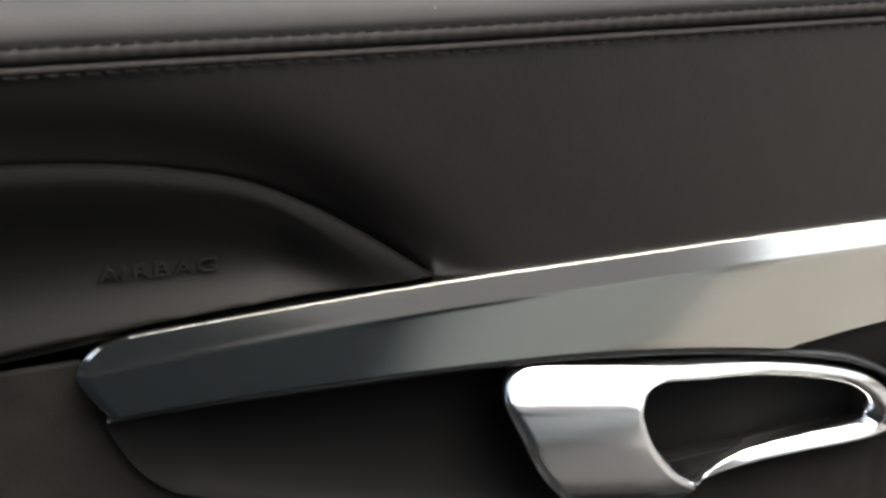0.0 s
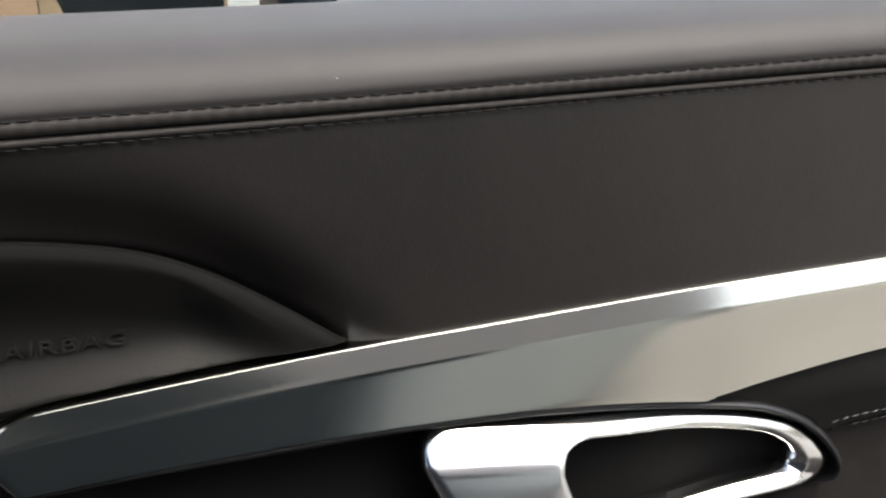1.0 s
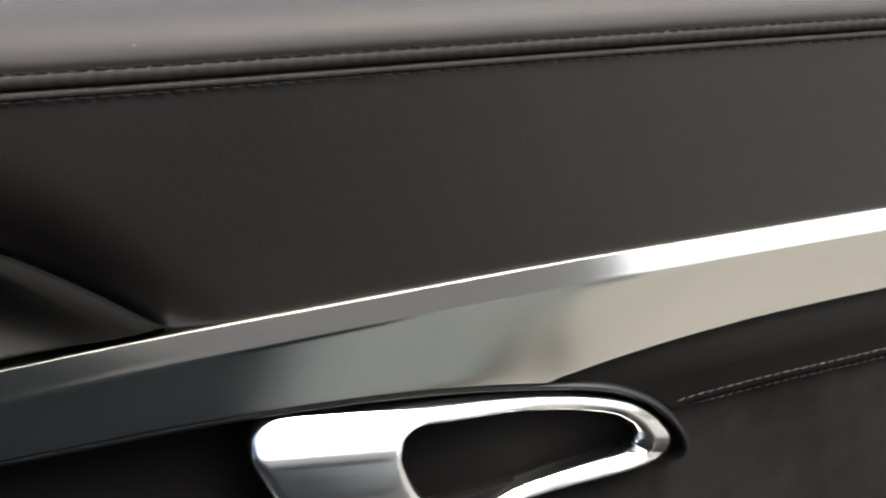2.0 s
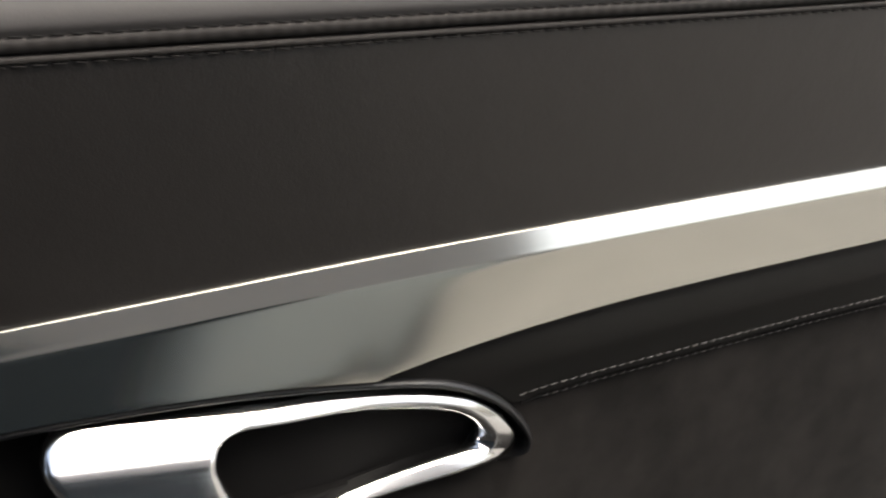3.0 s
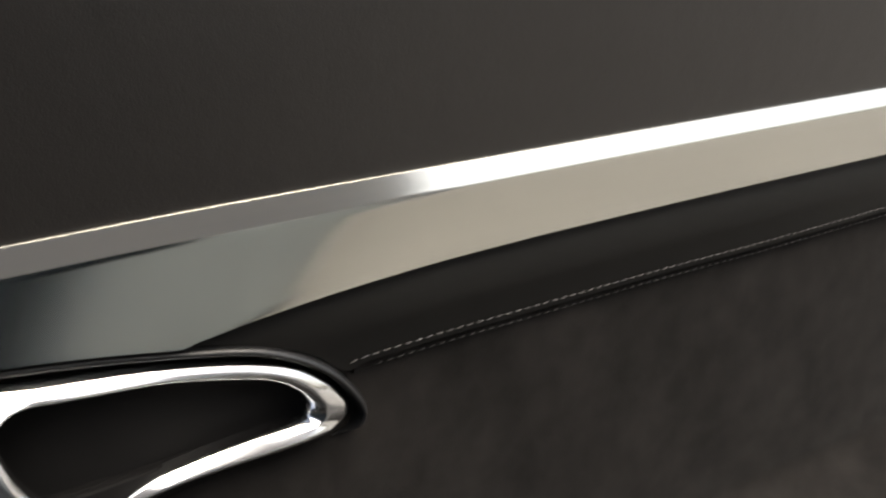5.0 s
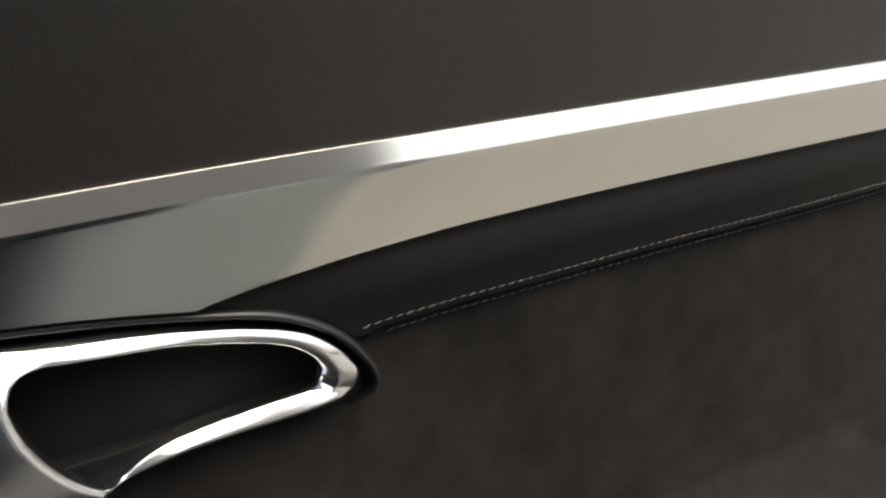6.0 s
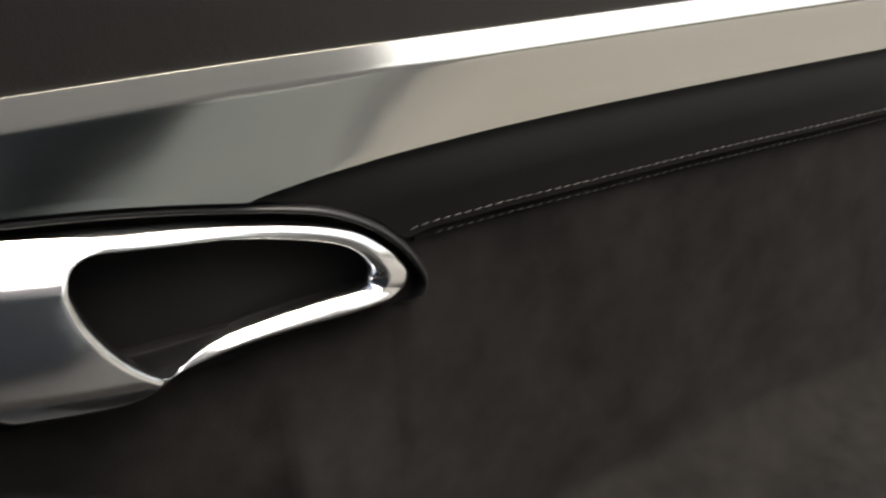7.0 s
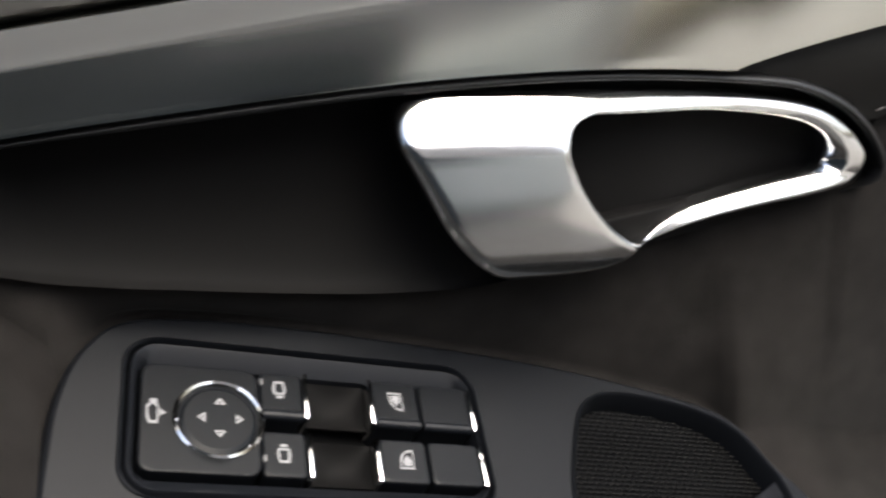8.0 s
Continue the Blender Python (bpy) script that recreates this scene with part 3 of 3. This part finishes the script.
POCKET_LIP = [(0.165 + (a - 0.165) * 1.06, -0.0145 + (b + 0.0145) * 1.06) for a, b in POCKET]
HOLE_DEPTH = (0.014, 0.010)
HOLE_STEPS = (((-0.05, 0.006), (-0.07, 0.014), (-0.03, 0.022), (0.15, 0.028), (0.5, 0.034), (1.0, 0.05)),
              ((-0.10, 0.008), (-0.14, 0.018), (-0.10, 0.028), (0.02, 0.038), (0.3, 0.052), (0.6, 0.066), (1.0, 0.075)))
put(part("frame_plate", flat_with_holes(OUTLINE, [RECESS, POCKET_LIP], 0.001, PANEL, 0.006, 0.0025), PLASTIC_GREY, None, "dark grey soft-touch plastic plate", 30), console)


def local(bm):
    bmesh.ops.transform(bm, matrix=PANEL, verts=bm.verts)
    return bm


def prism(outline, n0, n1, inset=0.0, edge=0.0006):
    """A plate from an outline, with a small rounded upper edge."""
    bm = bmesh.new()
    cx = sum(a for a, b in outline) / len(outline)
    cy = sum(b for a, b in outline) / len(outline)
    size = max(max(abs(a - cx), abs(b - cy)) for a, b in outline)
    prev = None
    for k, n in ((1.0, n0), (1.0, n1 - edge), (1.0 - 0.35 * edge / size, n1 - 0.3 * edge), (1.0 - edge / size, n1)):
        ring = [bm.verts.new((cx + (a - cx) * k, cy + (b - cy) * k, n)) for a, b in outline]
        if prev:
            for i in range(len(ring)):
                j = (i + 1) % len(ring)
                bm.faces.new([prev[i], prev[j], ring[j], ring[i]])
        else:
            bm.faces.new(ring[::-1])
        prev = ring
    bm.faces.new(prev)
    bmesh.ops.recalc_face_normals(bm, faces=bm.faces)
    return bm


def ring_strip(outer, inner, n0, n1):
    """A raised frame between two outlines of the same count."""
    bm = bmesh.new()
    m = len(outer)
    mid = [((a + c) / 2, (b + d) / 2) for (a, b), (c, d) in zip(outer, inner)]
    rows = [[bm.verts.new((a, b, n)) for a, b in pts] for pts, n in ((outer, n0), (outer, n1 - 0.0005), (mid, n1), (inner, n1 - 0.0005), (inner, n0))]
    for r, s in zip(rows, rows[1:]):
        for i in range(m):
            j = (i + 1) % m
            bm.faces.new([r[i], r[j], s[j], s[i]])
    bmesh.ops.recalc_face_normals(bm, faces=bm.faces)
    return bm


put(part("recess_floor", local(prism(rounded(-0.0298, -0.0283, 0.0888, 0.0276, 0.010), -0.0150, -0.0130)), SATIN_BLACK, None), console)
def sloped_frame():
    """The moulded frame: a small lip, then a slope down to the switches."""
    bm = bmesh.new()
    rings = [(rounded(-0.0276, -0.0263, 0.0868, 0.0256, 0.0090), -0.0135), (rounded(-0.0276, -0.0263, 0.0868, 0.0256, 0.0090), 0.0006), (rounded(-0.0271, -0.0258, 0.0864, 0.0251, 0.0086), 0.0013),
             (rounded(-0.0265, -0.0252, 0.0861, 0.0246, 0.0082), 0.0010), (rounded(-0.0246, -0.0205, 0.0858, 0.0200, 0.0050), -0.0030), (rounded(-0.0245, -0.0203, 0.0857, 0.0199, 0.0050), -0.0135)]
    prev = None
    for pts, n in rings:
        ring = [bm.verts.new((a, b, n)) for a, b in pts]
        if prev:
            for i in range(len(ring)):
                k = (i + 1) % len(ring)
                bm.faces.new([prev[i], prev[k], ring[k], ring[i]])
        prev = ring
    bmesh.ops.recalc_face_normals(bm, faces=bm.faces)
    return bm


put(part("switch_surround", local(sloped_frame()), PLASTIC, None, "moulded frame round the switches"), console)
POCKET_IN = [(0.165 + (a - 0.165) * 1.01, -0.0145 + (b + 0.0145) * 1.01) for a, b in POCKET]


def mat_relief(u, v):
    a, b = 0.113 + 0.104 * u, -0.0585 + 0.085 * v
    k = 0.5 + 0.5 * (0.5 + 0.5 * math.sin(2 * math.pi * a / 0.0030 + math.pi * (math.floor(b / 0.0019) % 2)))
    return a, b, -0.0085 + 0.0016 * k * abs(math.sin(math.pi * b / 0.0019))


put(part("rubber_mat", local(sheet(mat_relief, 220, 310, 0.002, keep=lambda c: inside(POCKET_IN, c.x, c.y), back=(0, 0, -1))), RUBBER, None, "ribbed black rubber mat", 180), console)
put(part("pocket_flap", local(prism([(0.1890, -0.0220), (0.2115, -0.0090), (0.2160, -0.0155), (0.2090, -0.0425), (0.1980, -0.0425)], -0.010, -0.0010)), PLASTIC, None, "black divider across the tray"), console)

# ---- switch unit ----
switches = thing("switch_unit", PC, "black window and mirror switch block with white symbols and chrome edges", "car switches")


def button(name, u0, v0, u1, v1, n=0.0, r=0.0016, label="", parent=None, mat=None):
    return put(part(name, local(prism(rounded(u0, v0, u1, v1, r, 5), -0.0130, n, edge=0.0009)), mat or SWITCH_BLACK, None, label, 14), parent or switches)


put(part("mirror_plate", local(prism(rounded(-0.0240, -0.0190, 0.0120, 0.0186, 0.004, 6), -0.0130, 0.0)), SWITCH_BLACK, None, "", 14), switches)
dial = put(part("mirror_dial", local(prism([(0.0124 * math.cos(a) - 0.0009, 0.0124 * math.sin(a) - 0.0009) for a in np.linspace(0, 2 * math.pi, 41)[:-1]], -0.001, 0.0012, edge=0.002)), SWITCH_BLACK, None, "round mirror adjuster", 14), switches)
circle = lambda r: [(r * math.cos(a) - 0.0009, r * math.sin(a) - 0.0009) for a in np.linspace(0, 2 * math.pi, 49)[:-1]]
put(part("dial_ring", local(ring_strip(circle(0.0138), circle(0.0125), -0.001, 0.0022)), BRIGHT, None, "chrome ring"), dial)
selectors = [button("mirror_selector", 0.0124, 0.0020, 0.0262, 0.0188, label="mirror selector button"),
             button("mirror_selector", 0.0124, -0.0188, 0.0262, -0.0030, label="mirror selector button")]
rows = ((0.0020, 0.0192), (-0.0190, -0.0034))
rockers = []
for v0, v1 in rows:
    for u0, u1 in ((0.0502, 0.0663), (0.0671, 0.0852)):
        rockers.append(button("window_switch", u0, v0, u1, v1, 0.0006, label="window rocker switch"))


def front_lip(u0, u1, v, parent):
    """The rounded finger edge along the front of a switch."""
    bm = sheet(lambda p, q: (u0 + (u1 - u0) * p, v + 0.0016 * math.cos(math.pi * q), -0.0006 + 0.0017 * math.sin(math.pi * q) ** 0.8), 8, 10, 0.001, back=(0, 0, -1))
    put(part("front_lip", local(bm), PLASTIC, None, "rounded grey finger edge"), parent)


front_lip(0.0130, 0.0262, 0.0032, selectors[0])
front_lip(0.0508, 0.0660, 0.0032, rockers[0])
front_lip(0.0674, 0.0850, 0.0032, rockers[1])


def chrome_bar(u, v0, v1, parent, w=0.0012):
    bm = bmesh.new()
    box(bm, (u - w / 2, v0, -0.010), (u + w / 2, v1, 0.0010), bevel=0.0004)
    put(part("chrome_edge", local(bm), BRIGHT, None, "bright chrome edge"), parent)


for i, (v0, v1) in enumerate(rows):
    chrome_bar(0.0272, v0, v1, selectors[i])
    chrome_bar(0.0494, v0, v1, rockers[2 * i])
    chrome_bar(0.0860, v0, v1, rockers[2 * i + 1])
# finger hollows between the rows of switches
for v0, v1 in rows:
    bm = sheet(lambda u, v: (0.0282 + 0.0204 * u, v0 + (v1 - v0) * v, -0.0045 - 0.006 * math.sin(math.pi * v) ** 0.7 * math.sin(math.pi * u) ** 0.5), 14, 14, 0.001, back=(0, 0, -1))
    put(part("finger_hollow", local(bm), SATIN_BLACK, None, "dark finger hollow"), switches)


def mark(shapes, n, parent, name="symbol", mat=None, label="white printed symbol"):
    """Flat printed outlines: each shape is a closed polygon drawn as a line of some width, or filled."""
    bm = bmesh.new()
    for pts, w in shapes:
        if w == 0:
            bm.faces.new([bm.verts.new((a, b, n)) for a, b in pts])
            continue
        cx = sum(a for a, b in pts) / len(pts)
        cy = sum(b for a, b in pts) / len(pts)
        inner = []
        for a, b in pts:
            d = math.hypot(a - cx, b - cy)
            inner.append((a + (cx - a) * min(w / d, 0.9), b + (cy - b) * min(w / d, 0.9)))
        o = [bm.verts.new((a, b, n)) for a, b in pts]
        q = [bm.verts.new((a, b, n)) for a, b in inner]
        for i in range(len(pts)):
            j = (i + 1) % len(pts)
            bm.faces.new([o[i], o[j], q[j], q[i]])
    put(part(name, local(bm), mat or PRINT, None, label), parent)


def at(pts, cu, cv, k=1.0, flip=1):
    return [(cu + a * k, cv + flip * b * k) for a, b in pts]


TRI = [(-0.0018, -0.0011), (0.0018, -0.0011), (0.0, 0.0013)]
for a, b, r in ((0.0003, 0.0063, 0), (-0.0052, 0.0003, 90), (0.0062, 0.0003, -90), (0.0002, -0.0052, 180)):
    c, s = math.cos(radians(r)), math.sin(radians(r))
    mark([([(a - 0.0009 + x * c - y * s, b - 0.0009 + x * s + y * c) for x, y in TRI], 0.0011)], 0.00135, dial)
MIRROR = [(-0.0018, -0.0020), (0.0018, -0.0020), (0.0022, 0.0), (0.0016, 0.0030), (-0.0016, 0.0030), (-0.0022, 0.0)]
FOOT = [(-0.0010, -0.0034), (0.0012, -0.0034), (0.0012, -0.0024), (-0.0010, -0.0024)]
mark([(at(MIRROR, 0.0186, 0.0126), 0.0009), (at(FOOT, 0.0186, 0.0126), 0)], 0.00012, selectors[0])
mark([(at(MIRROR, 0.0189, -0.0110, 1, -1), 0.0009), (at(FOOT, 0.0189, -0.0110, 1, -1), 0)], 0.00012, selectors[1])
for a, b in ((0.0130, 0.0150), (0.0130, -0.0128)):
    mark([([(a - 0.0004, b - 0.0011), (a + 0.0004, b - 0.0011), (a + 0.0004, b + 0.0011), (a - 0.0004, b + 0.0011)], 0)], 0.00013, selectors[0 if b > 0 else 1], "indicator", PRINT_DIM, "small grey indicator bar")
mark([([(-0.0222, -0.0012), (-0.0212, -0.0032), (-0.0188, -0.0032), (-0.0182, 0.0), (-0.0188, 0.0036), (-0.0206, 0.0046), (-0.0222, 0.0030)], 0.0010),
      ([(-0.0192, -0.0010), (-0.0162, 0.0008), (-0.0192, 0.0026)], 0), ([(-0.0212, 0.0040), (-0.0190, 0.0040), (-0.0190, 0.0054), (-0.0212, 0.0054)], 0)], 0.00012, switches)
PANE = [(-0.0022, -0.0034), (0.0024, -0.0034), (0.0026, 0.0034), (0.0002, 0.0030), (-0.0018, 0.0008)]
ARROW = [(-0.0008, -0.0024), (0.0016, -0.0024), (0.0018, -0.0004), (0.0006, 0.0016), (-0.0010, -0.0004)]
mark([(at(PANE, 0.0578, 0.0112, 1.05, -1), 0.0008), (at(ARROW, 0.0578, 0.0112, 1.0, -1), 0)], 0.0007, rockers[0])
mark([(at(PANE, 0.0586, -0.0106, 1.05), 0.0008), (at(ARROW, 0.0586, -0.0106), 0)], 0.0007, rockers[2])


# ---- outer side of the door and what stands round it ----
shell = bmesh.new()
box(shell, (X0, 0.428, 0.18), (X1, 0.455, 0.915), bevel=0.006)
put(part("outer_skin", shell, CAR_PAINT, None, "dark painted outer door skin"), door)
core = bmesh.new()
box(core, (X0, 0.372, 0.20), (X1, 0.424, 0.905), bevel=0.004)
put(part("door_core", core, SATIN_BLACK, None), door)
pane = bmesh.new()
box(pane, (-0.045, 0.4165, 0.906), (X1 - 0.06, 0.4205, 1.30))
glass = put(part("window_pane", pane, GLASS, None, "clear raised side window"), door)
glass.visible_shadow = False

bm = bmesh.new()
box(bm, (-60, -60, -0.1), (60, 60, 0.0))
# unseen dark slab, added so grip plate and leather reflect darker ground
dark_slab = bmesh.new()
box(dark_slab, (-4.0, -2.3, -0.05), (0.95, 3.5, 0.012), bevel=0.004)
tagged(part("road", dark_slab, DARK_GROUND, None), "unseen dark slab added to darken low reflections", "road", kind="structure")
ground = tagged(part("ground", bm, PAVING, None), "pale paving round the car", "ground", kind="structure")
# unseen wall behind the camera, added to give the trim its taupe reflection
bm = bmesh.new()
box(bm, (-9, -7.4, 0.0), (4.75, -7.0, 6.6))
tagged(part("wall_added_south", bm, REFLECT_TAUPE, None), "plain unseen taupe wall added for the trim's reflections", "wall", kind="structure")


def slanted(bm, a, b, depth, z0, z1, bevel):
    """A plain block that runs along the ground line from a to b and reaches depth behind it."""
    d = Vector((b[0] - a[0], b[1] - a[1], 0))
    box(bm, (0, -depth, z0), (d.length, 0, z1), Matrix.Translation((*a, 0)) @ Matrix.Rotation(math.atan2(d.y, d.x), 4, "Z"), bevel, 5)


# the car's unseen open side, shaped for reflections: sill, dark cabin and roof
bm = bmesh.new()
slanted(bm, (-0.42, 0.10), (0.50, -1.30), 0.9, 0.16, 0.50, 0.05)
slanted(bm, (-0.48, 0.12), (0.45, -1.27), 0.8, 0.44, 1.08, 0.08)
# extra dark block, added only to deepen the reflection in trim and grip
slanted(bm, (0.10, -0.90), (0.86, -1.60), 0.5, 0.84, 1.24, 0.12)
slanted(bm, (-0.56, 0.14), (0.36, -1.26), 0.7, 1.0, 1.32, 0.09)
# unseen pale block, added for the grey-green part of the trim's reflection
pale_block = bmesh.new()
slanted(pale_block, (0.52, -1.36), (2.05, -2.95), 0.8, 0.10, 1.16, 0.10)
tagged(part("wall_added_pale", pale_block, REFLECT_PALE, None), "plain unseen grey-green block added for the trim's reflection", "car body", kind="structure")
tagged(part("wall_car_side", bm, CAR_SIDE, None), "plain dark open side of the car body, unseen and shaped for reflections", "car body", kind="structure")

# ---- door mirror outside the window ----
mirror = thing("door_mirror", (0.03, 0.50, 0.93), "black exterior door mirror outside the side window", "door mirror")
bm = sheet(lambda u, v: (-0.020 - 0.036 * v + (0.048 + 0.036 * v) * u, 0.4555 + 0.004 * math.sin(math.pi * u), 0.880 + 0.092 * v), 10, 10, 0.06)
put(part("mirror_base", bm, PLASTIC, None, "black triangular mirror base"), mirror)
bm = bmesh.new()
box(bm, (0.064, 0.60, 0.86), (0.098, 0.80, 1.02), bevel=0.014, seg=4)
put(part("mirror_head", bm, CAR_PAINT, None, "dark blue mirror housing"), mirror)
bm = bmesh.new()
box(bm, (0.0985, 0.615, 0.875), (0.1015, 0.785, 1.005), bevel=0.001)
put(part("mirror_glass", bm, BRIGHT, None, "silvered mirror glass"), mirror)
bm = bmesh.new()
box(bm, (0.0, 0.50, 0.875), (0.075, 0.65, 0.900), bevel=0.008)
put(part("mirror_arm", bm, PLASTIC, None, "short black mirror arm"), mirror)
# unseen hinge pillar, made tall to shade the left end of the roll
bm = bmesh.new()
box(bm, (-0.48, 0.20, 0.0), (X0, 0.46, 1.55), bevel=0.02)
tagged(part("wall_hinge_pillar", bm, CAR_PAINT, None), "plain dark hinge pillar that carries the door", "pillar", kind="structure")
# wall added beyond the window so the roll's left end reflects dark tan
bm = bmesh.new()
box(bm, (-9, 6.0, 0.0), (0.2, 6.4, 8.5))
tagged(part("wall_added_north", bm, REFLECT_TAN, None), "plain tan wall added to tint and darken the sill's reflection", "wall", kind="structure")
# a grain of lint on the sill
bm = bmesh.new()
bmesh.ops.create_icosphere(bm, subdivisions=1, radius=0.0004)
bmesh.ops.transform(bm, matrix=Matrix.Translation(roll((0.057 - X0) / (X1 - X0), 0.17)), verts=bm.verts)
put(part("lint", bm, PRINT, None, "white grain of lint"), top_roll)
